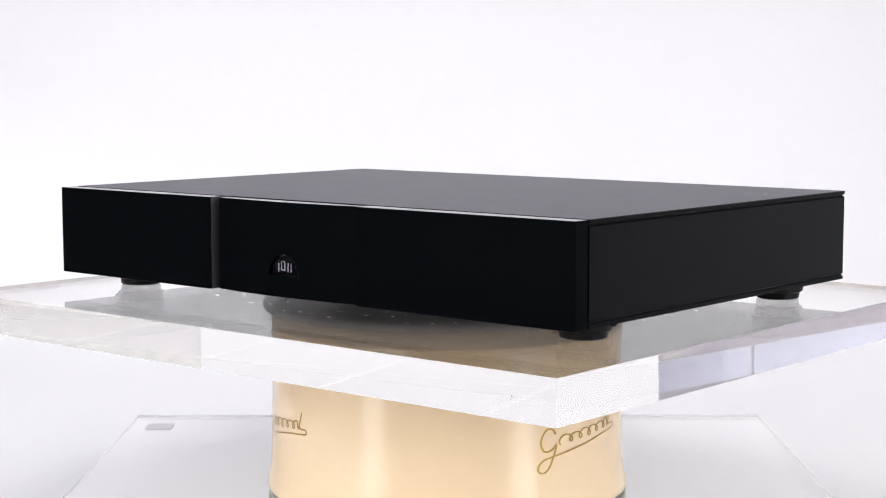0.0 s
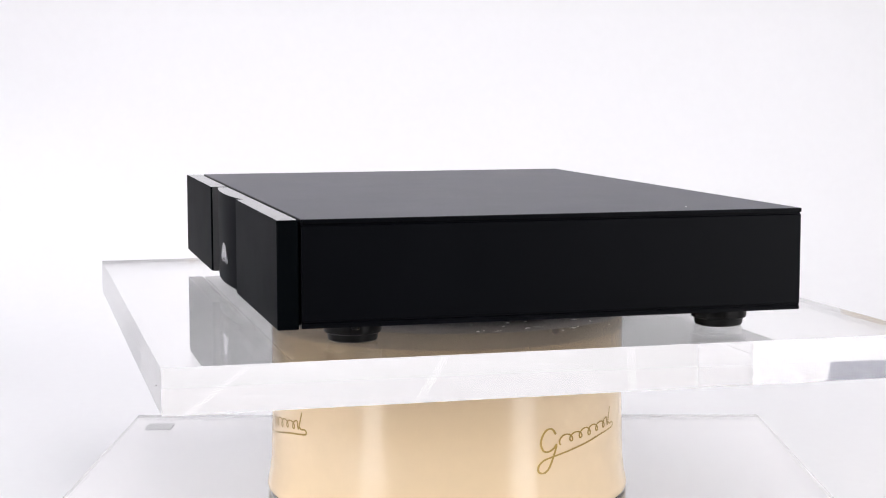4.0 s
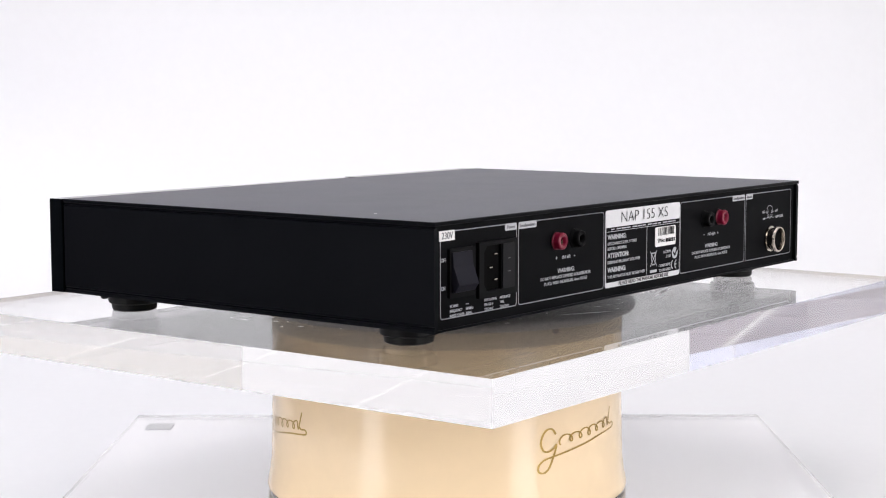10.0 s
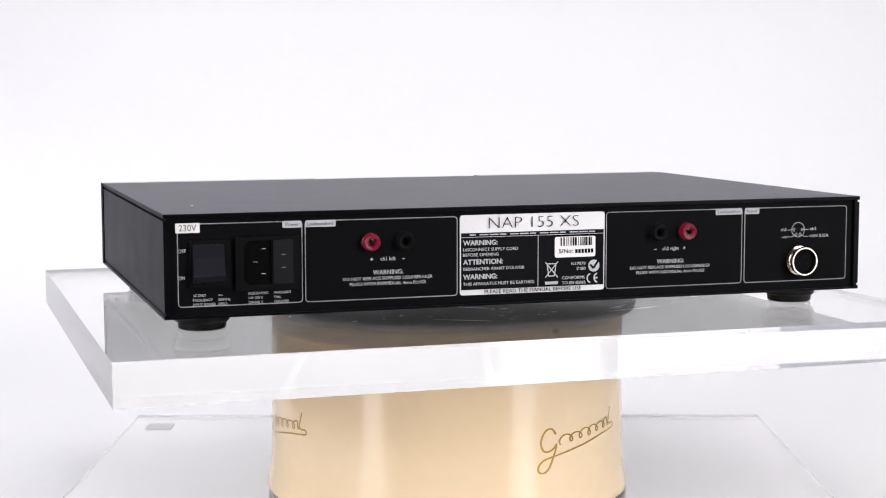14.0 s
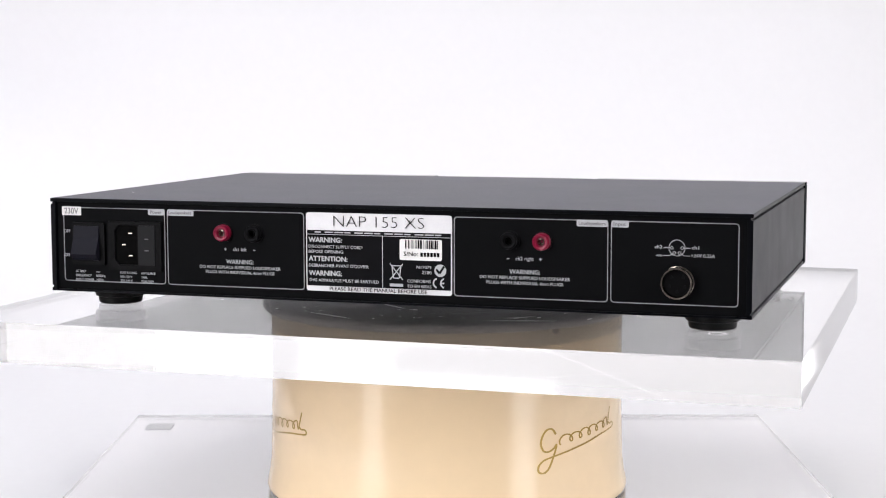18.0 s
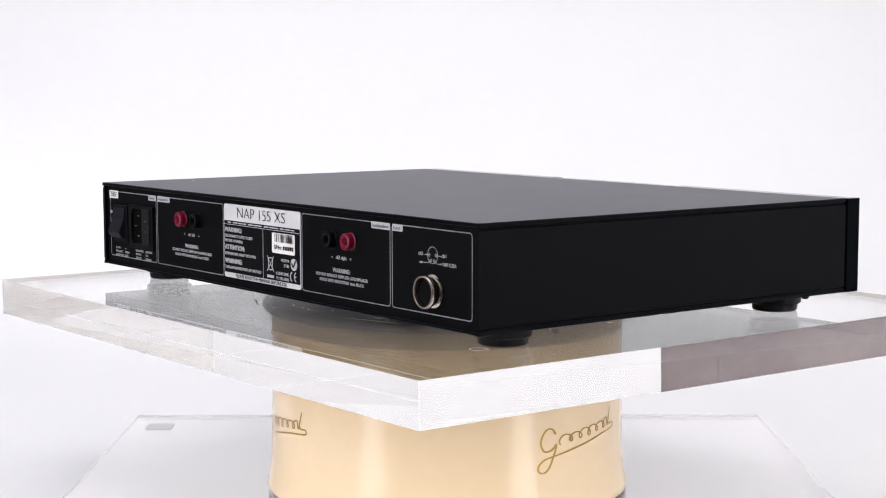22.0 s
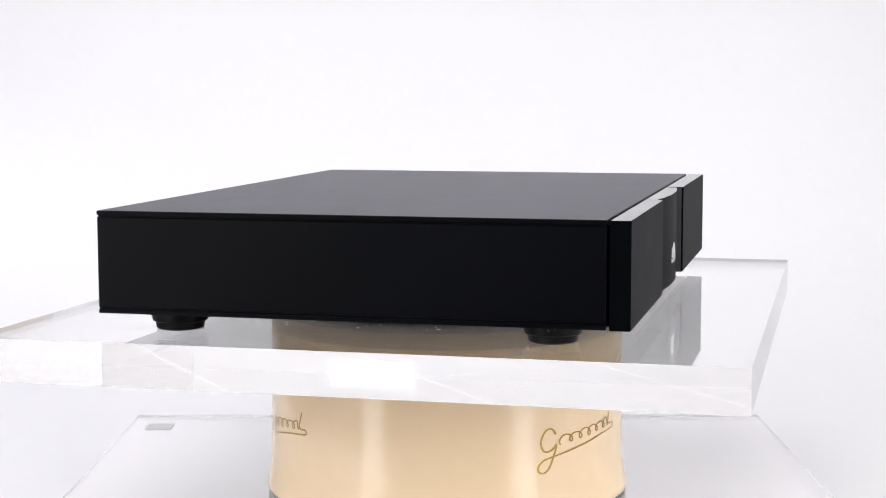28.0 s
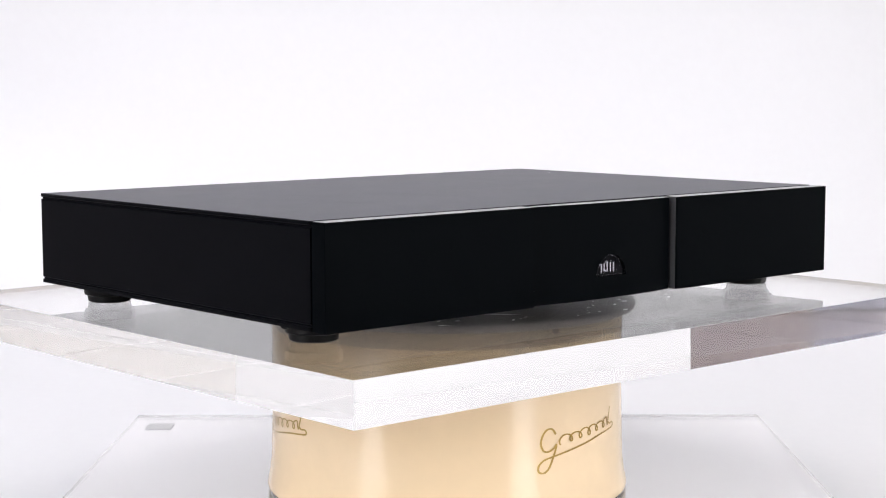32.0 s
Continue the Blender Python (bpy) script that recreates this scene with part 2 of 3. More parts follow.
    for y in (-0.9, 0.70):
        part("post", box(-1.235, -1.221, y - 0.007, y + 0.007, FZ, 0.9, 0.001, 1), PAPER, cool)
        part("post_foot", box(-1.40, -1.06, y - 0.012, y + 0.012, FZ, FZ + 0.012, 0.001, 1), PAPER, cool)
    tagged(part("reflector_board", box(-1.22, -1.205, 0.765, 1.06, FZ, 1.5, 0.002), PAPER), "narrow white board added to whiten the slab's edges", "reflector")


studio()


# ---- the stand ----
def stand():
    plate_top = TOP - 0.130
    base = new("base_plate")
    tagged(base, "square clear acrylic base plate under the pedestal", "plate")
    base.location = (0.0, 0.0, 0.0016)
    sheet = part("sheet", box(-0.2525, 0.2505, -0.278, 0.2225, 0.0, plate_top - 0.0016), SHADEDACRYLIC, base)
    sheet.visible_shadow = False
    for x, y in ((-0.2300, 0.191),):
        part("pad", box(x - 0.0105, x + 0.0105, y - 0.010, y + 0.010, -0.0014, -0.0001, 0.0004), FELT, base, "dark grey felt pad")
    for x, y in ((-0.228, -0.24), (0.228, -0.24)):
        part("pad", box(x - 0.008, x + 0.008, y - 0.008, y + 0.008, -0.0014, -0.0001, 0.0004), ACRYLIC, base, "small clear pad")

    ped = new("turntable_pedestal")
    tagged(ped, "round cream enamelled pedestal with gold script", "pedestal")
    ped.location = (-0.0015, 0.0, plate_top)
    h = TOP - THICK - plate_top
    prof = [(0.1185, 0.0012), (0.1203, 0.0018), (0.1208, 0.003), (0.1205, 0.006), (0.1192, 0.012), (0.1181, 0.022), (0.1175, 0.04), (0.1165, h - 0.003), (0.1160, h - 0.0014)]
    part("body", turned(prof, 128), CREAM, ped, "cream gloss enamel drum", True)
    # added black ring that draws the dark gap shadow under the drum
    part("foot_ring", turned([(0.1, 0.0), (0.1190, 0.0), (0.1190, 0.0013), (0.1, 0.0013)], 96, pose(0, 0, -0.0), True), RUBBER, ped, "thin black ring added as the gap shade under the drum")
    at = Matrix.Rotation(radians(-90 + 34.6), 4, "Z") @ Matrix.Translation((0.1174, 0, h - 0.0085)) @ Matrix.Rotation(radians(90), 4, "Y")
    part("grub_screw", turned([(0.0022, -0.001), (0.0022, 0.0006), (0.0012, 0.0007)], 16, at), SCREWM, ped, "small dark grub screw")
    # added band: shade below the slab, put into the drum's colour
    part("collar", turned([(0.1160, h - 0.0175), (0.1170, h - 0.0173), (0.1170, h - 0.0014), (0.1160, h - 0.0012)], 96), DRUMSHADE, ped, "duller band coloured for the slab's shade on the drum", True)
    # gold script flourishes round the drum
    for a0 in (26.5, 149.5, -87.4):
        part("script_flourish", flourish(a0), GOLD, ped, "gold script flourish with an underline")


def smooth_line(points, steps=7):
    """A rounded line through a few points."""
    out = []
    n = len(points)
    for i in range(n - 1):
        p0, p1, p2, p3 = (Vector(points[min(max(j, 0), n - 1)]) for j in (i - 1, i, i + 1, i + 2))
        for k in range(steps):
            t = k / steps
            out.append(0.5 * (2 * p1 + (p2 - p0) * t + (2 * p0 - 5 * p1 + 4 * p2 - p3) * t * t + (3 * p1 - p0 - 3 * p2 + p3) * t ** 3))
    return out + [Vector(points[-1])]


def flourish(start):
    """A line of gold penwork on the drum: an opening swash, small looped waves, a tall end stroke and an underline; millimetres round and up the drum."""
    mm = 0.1177 * math.pi / 180 * 1000
    swash = [(8.4, 53.5), (7.0, 57.0), (5.0, 56.8), (3.4, 53.0), (2.9, 48.2), (3.9, 44.0), (5.7, 43.2), (7.7, 45.0), (8.6, 47.0), (8.3, 44.0), (7.3, 39.0), (5.8, 33.0), (4.0, 30.3), (2.2, 31.2), (2.0, 34.5), (3.6, 37.8),
             (6.7, 39.5), (13.3, 41.7), (21.0, 44.2), (28.8, 46.8), (35.0, 48.2), (38.1, 49.0), (38.8, 50.6), (37.7, 52.0), (36.2, 51.6), (35.0, 52.6)]
    waves = []
    for i in range(200):
        k = i / 199
        ph = 2 * math.pi * 5.5 * k + math.pi
        waves.append(Vector((10.4 + 23.2 * k + 1.5 * math.sin(ph), 49.3 + 4.4 * k + 2.5 * (1 + 0.12 * math.sin(0.37 * ph)) * math.cos(ph))))
    waves += smooth_line([tuple(waves[-1]), (34.4, 51.4), (35.3, 56.5), (36.3, 62.4)], 8)
    bm = bmesh.new()
    for line, width in ((smooth_line(swash), 1.25), (waves, 1.05)):
        line = [Vector((p.x * mm, p.y)) for p in line]
        prev = None
        for i, p in enumerate(line):
            d = line[min(i + 1, len(line) - 1)] - line[max(i - 1, 0)]
            d = d.normalized() if d.length > 1e-9 else Vector((1, 0))
            w = width * (0.75 + 0.45 * abs(d.y)) / 2
            pair = []
            for side in (1, -1):
                q = p + Vector((-d.y, d.x)) * w * side
                z = q.y / 1000
                r = 0.1182 - 0.0017 * min(max((z - 0.022) / 0.085, 0.0), 1.0)
                ang = radians(-90 + start + q.x / mm)
                pair.append(bm.verts.new((r * math.cos(ang), r * math.sin(ang), z)))
            if prev:
                bm.faces.new((prev[0], prev[1], pair[1], pair[0]))
            prev = pair
    return bm


stand()


# ---- the turning slab ----
def ring_on_top(x, y, r, w, segments=32):
    bm = bmesh.new()
    a, b = ([bm.verts.new((x + q * math.cos(6.28319 * i / segments), y + q * math.sin(6.28319 * i / segments), 0.00006)) for i in range(segments)] for q in (r, r - w))
    for i in range(segments):
        if i % 7:
            j = (i + 1) % segments
            bm.faces.new((a[i], a[j], b[j], b[i]))
    return bm


def slab():
    ob = new("turntable_slab")
    tagged(ob, "thick clear acrylic slab turning on the pedestal", "slab")
    s = part("sheet", box(-0.2527, 0.2475, -0.2139, 0.2113, -THICK, 0.0, 0.00005, 1), ACRYLIC, ob)
    s.data.materials.append(SAWN)
    s.data.materials.append(ARRIS)
    s.data.materials.append(SCUFFED)
    for f in s.data.polygons:
        f.material_index = 3 if f.normal.z < -0.9 else 0 if f.normal.z > 0.9 else 1 if max(abs(f.normal.x), abs(f.normal.y)) > 0.9 else 2
    for x, y, z, w in ((0.0300, 0.2114, 0.0005 - THICK, 0.0005), (0.2199, -0.2140, -0.0135, 0.0003)):
        part("speck", turned([(w, -w), (w * 0.7, 0.0), (w * 0.3, w)], 8, pose(x, y, z)), BLACKINK, ob, "tiny dark speck on the edge")
    zt = -THICK - 0.0001
    part("water_mark", merge(ring_on_top(-0.1986, 0.1323, 0.0052, 0.0004), ring_on_top(-0.1983, 0.1325, 0.0041, 0.0002)), SCRATCH, ob, "faint dried water ring")
    rim = [(0.1200, zt - 0.0068), (0.1222, zt - 0.0062), (0.1238, zt - 0.0050), (0.1244, zt - 0.0034), (0.1240, zt - 0.0019), (0.1226, zt - 0.0008), (0.1200, zt - 0.0002), (0.02, zt - 0.0002)]
    part("mounting_disc", turned(rim, 96), GREYMETAL, ob, "scratched dull slate-grey mounting disc with a rounded edge", True)
    # flecks and scratches in the upper face and on the disc
    rnd = random.Random(11)
    for level, count, rx, ry in ((0.00005, 190, 0.185, 0.140), (zt - 0.00012, 150, 0.118, 0.118)):
        bm = bmesh.new()
        for i in range(count):
            r, a = math.sqrt(rnd.random()), rnd.uniform(0, 6.283)
            d, ln, w = a + 1.57 + rnd.gauss(0, 0.6), rnd.choice((0.0006, 0.0009, 0.0014, 0.0022, 0.0032)), rnd.choice((0.0003, 0.0005, 0.0008, 0.0012))
            if i % 23 == 0:
                ln, w = rnd.uniform(0.010, 0.024), 0.0007
            c, k = Vector((r * rx * math.cos(a), r * ry * math.sin(a), level)), Vector((math.cos(d), math.sin(d), 0))
            n = Vector((-k.y, k.x, 0))
            bm.faces.new([bm.verts.new(c + k * ln * p + n * w * q) for p, q in ((-1, -0.3), (0.2, -1), (1, 0.1), (0.1, 1))])
        part("scratches", bm, SCRATCH, ob, "pale scratches and flecks")
    return ob


SLAB = slab()


# ---- the amplifier ----
YF, YB, YL = -0.1555, 0.1440, 0.1415     # front face, rear edge of the lid, rear panel
ZT, ZB = 0.0684, 0.0106


def rear_at(x, z, lift=0.0):
    """A frame on the rear panel: its x runs to the reader's right, its y up."""
    return Matrix.Translation((x, YL + lift, z)) @ Matrix(((-1, 0, 0, 0), (0, 0, 1, 0), (0, 1, 0, 0), (0, 0, 0, 1)))


def words(body, size, x, z, mat, parent, align="LEFT", squeeze=1.0, lift=0.0004, label="", bold=0.0, spacing=1.0, name="lettering"):
    cu = bpy.data.curves.new("lettering", "FONT")
    cu.body, cu.size, cu.align_x, cu.align_y = body, size, align, "CENTER"
    cu.resolution_u, cu.offset, cu.space_character, cu.extrude = 3, bold, spacing, 0.00008
    tmp = new("lettering", cu)
    me = bpy.data.meshes.new_from_object(tmp.evaluated_get(bpy.context.evaluated_depsgraph_get()))
    bpy.data.objects.remove(tmp)
    bpy.data.curves.remove(cu)
    me.transform(rear_at(x, z, lift) @ Matrix.Diagonal((squeeze, 1, 1, 1)))
    me.materials.clear()
    me.materials.append(mat)
    ob = new(name, me)
    ob.parent = parent
    return tagged(ob, label)


def fitted(body, x0, x1, z, size, mat, parent, bold=0.0, label=""):
    """A line of writing squeezed to run from x0 to x1, as read from behind."""
    ob = words(body, size, 0, z, mat, parent, "LEFT", bold=bold, label=label)
    xs = [v.co.x for v in ob.data.vertices]
    lo, hi = max(xs), min(xs)
    k = (x1 - x0) / (hi - lo)
    for v in ob.data.vertices:
        v.co.x = x0 + (v.co.x - lo) * k
    return ob


def rounded(x0, x1, z0, z1, r, steps=5):
    pts = []
    for cx, cz, a0 in ((x1 - r, z1 - r, 0), (x0 + r, z1 - r, 90), (x0 + r, z0 + r, 180), (x1 - r, z0 + r, 270)):
        for i in range(steps + 1):
            a = radians(a0 + 90 * i / steps)
            pts.append((cx + r * math.cos(a), cz + r * math.sin(a)))
    return pts


def outline(x0, x1, z0, z1, r, w, y):
    """A thin printed line round a rounded rectangle, slightly raised."""
    bm = bmesh.new()
    a, b = rounded(x0, x1, z0, z1, r), rounded(x0 + w, x1 - w, z0 + w, z1 - w, max(r - w, 0.0002))
    va, vb = ([bm.verts.new((x, y, z)) for x, z in p] for p in (a, b))
    n = len(a)
    for i in range(n):
        j = (i + 1) % n
        bm.faces.new((va[i], va[j], vb[j], vb[i]))
    bmesh.ops.solidify(bm, geom=bm.faces[:], thickness=0.0001)
    return bm


def tablet(x0, x1, z0, z1, r, y0, y1):
    return extruded(rounded(x0, x1, z0, z1, r, 4), y0, y1)


def ring_bars(x, z, r, w, y, segments=28):
    bm = bmesh.new()
    va = [bm.verts.new((x + r * math.cos(2 * math.pi * i / segments), y, z + r * math.sin(2 * math.pi * i / segments))) for i in range(segments)]
    vb = [bm.verts.new((x + (r - w) * math.cos(2 * math.pi * i / segments), y, z + (r - w) * math.sin(2 * math.pi * i / segments))) for i in range(segments)]
    for i in range(segments):
        j = (i + 1) % segments
        bm.faces.new((va[i], va[j], vb[j], vb[i]))
    return bm


def strokes(segs, w, y):
    """Printed strokes between (x, z) points."""
    bm = bmesh.new()
    for x0, z0, x1, z1 in segs:
        n = math.hypot(x1 - x0, z1 - z0)
        ox, oz = -(z1 - z0) / n * w / 2, (x1 - x0) / n * w / 2
        bm.faces.new([bm.verts.new((px, y, pz)) for px, pz in ((x0 + ox, z0 + oz), (x1 + ox, z1 + oz), (x1 - ox, z1 - oz), (x0 - ox, z0 - oz))])
    return bm


def amplifier():
    amp = new("power_amplifier")
    tagged(amp, "slim black metal power amplifier standing on the clear slab", "amplifier")
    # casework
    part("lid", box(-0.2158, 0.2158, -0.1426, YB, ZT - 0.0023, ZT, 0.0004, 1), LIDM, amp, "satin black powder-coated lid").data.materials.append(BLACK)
    # upward face lighter and bluer than the lid's edges
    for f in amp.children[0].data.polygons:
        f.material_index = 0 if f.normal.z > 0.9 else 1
    part("chip", box(0.1897, 0.1911, 0.0838, 0.0848, ZT - 0.0002, ZT + 0.00012), SCRATCH, amp, "tiny pale chip in the paint")
    part("base_pan", box(-0.2140, 0.2140, -0.1425, 0.1425, ZB, ZB + 0.0012), BLACK, amp)
    for s in (1, -1):
        prof = [(0.2125, ZT - 0.0023), (0.2143, ZT - 0.0023), (0.2143, ZT - 0.0033), (0.2156, ZT - 0.0039), (0.2156, ZB + 0.0039), (0.2146, ZB + 0.0033), (0.2146, ZB + 0.0025), (0.2157, ZB + 0.0021), (0.2157, ZB + 0.0001), (0.2125, ZB + 0.0001)]
        part("side_panel", extruded([(s * x, z) for x, z in prof], -0.1426, 0.1436), BLACK, amp)
    part("front_bulkhead", box(-0.2105, 0.2105, -0.1446, -0.1416, ZB + 0.0015, ZT - 0.0028), BLACK, amp)
    rear = part("rear_panel", box(-0.2122, 0.2122, YL - 0.0015, YL, ZB + 0.0012, ZT - 0.0025), REARM, amp, "black rear panel with white screen print")
    # fascia in three sections
    part("fascia_end", box(-0.2160, -0.0650, YF, YF + 0.0113, ZB - 0.0002, ZT - 0.0002, 0.0004, 1), FASCIA, amp)
    part("fascia_end", box(0.0600, 0.2160, YF, YF + 0.0113, ZB - 0.0002, ZT - 0.0002, 0.0004, 1), FASCIA, amp)
    for xa, xb in ((-0.0650, -0.0648), (0.0598, 0.0600)):
        part("fascia_edge", box(xa, xb, YF + 0.0012, YF + 0.0110, ZB + 0.0002, ZT - 0.0006), EDGE, amp, "dark satin metal end face")
    bm = bmesh.new()
    n, x0, x1 = 24, -0.0610, 0.0575
    front = [(x0 + (x1 - x0) * i / n, YF + 0.0003 + 0.0044 * (2 * i / n - 1) ** 2) for i in range(n + 1)]
    loop = front + [(x1, YF + 0.0112), (x0, YF + 0.0112)]
    lo = [bm.verts.new((x, y, ZB - 0.0001)) for x, y in loop]
    hi = [bm.verts.new((x, y, ZT - 0.0004)) for x, y in loop]
    for i in range(len(loop)):
        j = (i + 1) % len(loop)
        bm.faces.new((lo[i], lo[j], hi[j], hi[i]))
    bm.faces.new(lo[::-1])
    bm.faces.new(hi)
    centre = part("fascia_centre", bm, FASCIA, amp, "gently bowed black centre section with a half-round window")
    cx, cz, r = 0.0005, 0.0236, 0.0130
    half = [(cx + r * math.cos(radians(a)), cz + r * math.sin(radians(a))) for a in range(0, 181, 6)]
    cutter = new("cutter", finish("cutter", extruded(half, YF - 0.002, YF + 0.0040), FASCIA))
    cut = centre.modifiers.new("window", "BOOLEAN")
    cut.object, cut.operation, cut.solver = cutter, "DIFFERENCE", "EXACT"
    cut_mesh = bpy.data.meshes.new_from_object(centre.evaluated_get(bpy.context.evaluated_depsgraph_get()))
    centre.modifiers.clear()
    bpy.data.objects.remove(cutter)
    centre.data = cut_mesh
    for f in cut_mesh.polygons:
        f.use_smooth = True
    cut_mesh.set_sharp_from_angle(angle=radians(35))
    cut_mesh.materials.clear()
    cut_mesh.materials.append(FASCIA)
    for ob in amp.children:
        if ob.name.startswith(("fascia_end", "fascia_centre")):
            ob.data.materials.append(FASCIATOP)
            for f in ob.data.polygons:
                f.material_index = 1 if f.normal.z > 0.9 else 0
    # half-round badge
    lens = [(cx + 0.0127 * math.cos(radians(a)), cz + 0.0002 + 0.0126 * math.sin(radians(a))) for a in range(0, 181, 6)]
    badge = part("badge", extruded(lens, YF + 0.0030, YF + 0.0039, 0.0002), LOGOGLASS, amp, "half-round smoked lens badge set back in its window")
    cover = part("cover_glass", extruded(lens, YF + 0.0001, YF + 0.0007), COVER, badge, "clear half-round cover glass")
    cover.visible_shadow = False
    part("badge_mark", merge(*[box(cx + xa, cx + xb, YF + 0.0026, YF + 0.0031, cz + za, cz + zb, 0.0001, 1) for xa, xb, za, zb in (
        (-0.0072, -0.0060, 0.0018, 0.0074), (-0.0046, -0.0037, 0.0030, 0.0078), (-0.0037, -0.0020, 0.0026, 0.0036), (-0.0020, -0.0008, 0.0026, 0.0086), (-0.0037, -0.0020, 0.0080, 0.0087), (0.0010, 0.0020, 0.0022, 0.0080), (0.0036, 0.0045, 0.0022, 0.0076))]), LOGOMARK, badge, "small silver bars of the badge")
    # highlight on the badge's upper rim, drawn as a silver arc
    rim = [(cx + 0.0124 * math.cos(radians(a)), cz + 0.0124 * math.sin(radians(a)), cx + 0.0124 * math.cos(radians(a + 6)), cz + 0.0124 * math.sin(radians(a + 6))) for a in range(36, 120, 6)]
    part("badge_rim", strokes(rim, 0.00028, YF + 0.0028), LOGOMARK, badge, "thin silver arc drawn as the glint on the badge's rim")
    # feet
    for x in (-0.189, 0.189):
        for y in (-0.110, 0.106):
            foot = part("foot", turned([(0.0126, -0.0002), (0.0136, 0.0006), (0.0140, 0.0040), (0.0157, 0.0047), (0.0160, 0.0062), (0.0160, ZB)], 40, pose(x, y, 0)), RUBBER, amp, "round black rubber foot", True)
    for x in (-0.2105, 0.2105):
        part("screw", turned([(0.0016, ZB - 0.0022), (0.0024, ZB - 0.0014), (0.0024, ZB)], 14, pose(x, -0.1129, 0)), RUBBER, amp, "small black pan-head screw")
    rear_details(rear, amp)
    return amp


def binding_post(x, z, mat, amp, name):
    at = Matrix.Translation((x, YL, z)) @ Matrix.Rotation(radians(-90), 4, "X")
    post = part("speaker_socket", turned([(0.0051, 0.0), (0.0051, 0.0010), (0.0047, 0.0013), (0.0049, 0.0042), (0.0047, 0.0050), (0.0041, 0.0054), (0.0029, 0.0052), (0.0024, 0.0046), (0.0022, 0.0030), (0.0022, 0.0006)], 32, at, True), mat, amp, name, True)
    part("contact", turned([(0.0010, 0.0008), (0.0021, 0.0008), (0.0021, 0.0036), (0.0016, 0.0038), (0.0014, 0.0034), (0.0014, 0.0010)], 20, at, False), STEEL if mat is RED else DARK, post, "", True)
    part("washer", turned([(0.0050, 0.0), (0.0058, 0.0), (0.0058, 0.0005), (0.0050, 0.0006)], 28, at, False), PLASTIC, post, "thin black insulating washer")


def rear_details(rear, amp):
    y = YL + 0.00012
    lw = 0.00055
    # printed outlines
    for x0, x1, in ((0.1381, 0.2080), (0.0470, 0.1368), (-0.1356, -0.0455), (-0.2080, -0.1370)):
        part("printed_frame", outline(x0, x1, 0.0169, 0.0629, 0.0022, lw, y), GREYINK, rear, "thin grey printed frame line")
    # tabs and small headings
    tab = lambda x0, x1, z0, z1: part("printed_tab", tablet(x0, x1, z0, z1, 0.0008, YL, YL + 0.0002), GREYINK if z0 > 0.0585 else STICKER, rear, "pale printed heading tab")
    tab(0.1385, 0.1495, 0.0591, 0.0629)
    tab(0.1190, 0.1364, 0.0591, 0.0629)
    tab(-0.1352, -0.1175, 0.0591, 0.0629)
    tab(-0.1470, -0.1374, 0.0591, 0.0629)
    part("voltage_sticker", tablet(0.1955, 0.2088, 0.0578, 0.0632, 0.0003, YL, YL + 0.0003), STICKER, rear, "small white voltage sticker")
    words("230V", 0.0050, 0.2071, 0.0604, FAINTINK, rear, squeeze=0.93, lift=0.0005)
    fitted("Power", 0.1478, 0.1402, 0.0609, 0.0028, FAINTINK, rear)
    fitted("Loudspeakers", 0.1355, 0.1205, 0.0609, 0.0028, FAINTINK, rear)
    fitted("Loudspeakers", -0.1188, -0.1340, 0.0609, 0.0028, FAINTINK, rear)
    fitted("Input", -0.1386, -0.1455, 0.0609, 0.0028, FAINTINK, rear)
    # mains section
    fitted("OFF", 0.2076, 0.2032, 0.0478, 0.0030, INK, rear)
    fitted("ON", 0.2074, 0.2040, 0.0331, 0.0030, INK, rear)
    for z, a, b in ((0.0232, "AC ONLY", ""), (0.0206, "FREQUENCY", "50/60Hz"), (0.0181, "INPUT POWER", "")):
        fitted(a, 0.1998, {"AC ONLY": 0.1926, "FREQUENCY": 0.1889, "INPUT POWER": 0.1872}[a], z, 0.0021, INK, rear)
        if b:
            fitted(b, 0.1858, 0.1792, z, 0.0021, INK, rear)
    fitted("300VA", 0.1858, 0.1806, 0.0181, 0.0021, INK, rear)
    fitted("~", 0.1858, 0.1832, 0.0232, 0.0040, INK, rear)
    fitted("FUSE RATING", 0.1690, 0.1578, 0.0232, 0.0021, INK, rear)
    fitted("100-120 V", 0.1690, 0.1610, 0.0207, 0.0021, INK, rear)
    fitted("220-240 V", 0.1690, 0.1608, 0.0182, 0.0021, INK, rear)
    fitted("ANTISURGE", 0.1548, 0.1450, 0.0232, 0.0021, INK, rear)
    fitted("T4AL", 0.1548, 0.1506, 0.0207, 0.0021, INK, rear)
    fitted("T2AL/250V", 0.1548, 0.1462, 0.0182, 0.0021, INK, rear)
    # rocker switch
    sw = part("rocker_switch", tablet(0.1790, 0.2015, 0.0275, 0.0535, 0.001, YL, YL + 0.0016), PLASTIC, amp, "black mains rocker switch")
    bm = bmesh.new()
    side = [(YL + 0.001, 0.0515), (YL + 0.0022, 0.0515), (YL + 0.0030, 0.0440), (YL + 0.0066, 0.0345), (YL + 0.0040, 0.0308), (YL + 0.001, 0.0300)]
    a = [bm.verts.new((0.1825, yy, zz)) for yy, zz in side]
    b = [bm.verts.new((0.1998, yy, zz)) for yy, zz in side]
    for i in range(len(side)):
        j = (i + 1) % len(side)
        bm.faces.new((a[i], a[j], b[j], b[i]))
    bm.faces.new(a)
    bm.faces.new(b)
    part("rocker", bm, SWITCHM, sw, "dark blue-black rocker pressed on")
    # mains inlet
    inlet = bmesh.new()
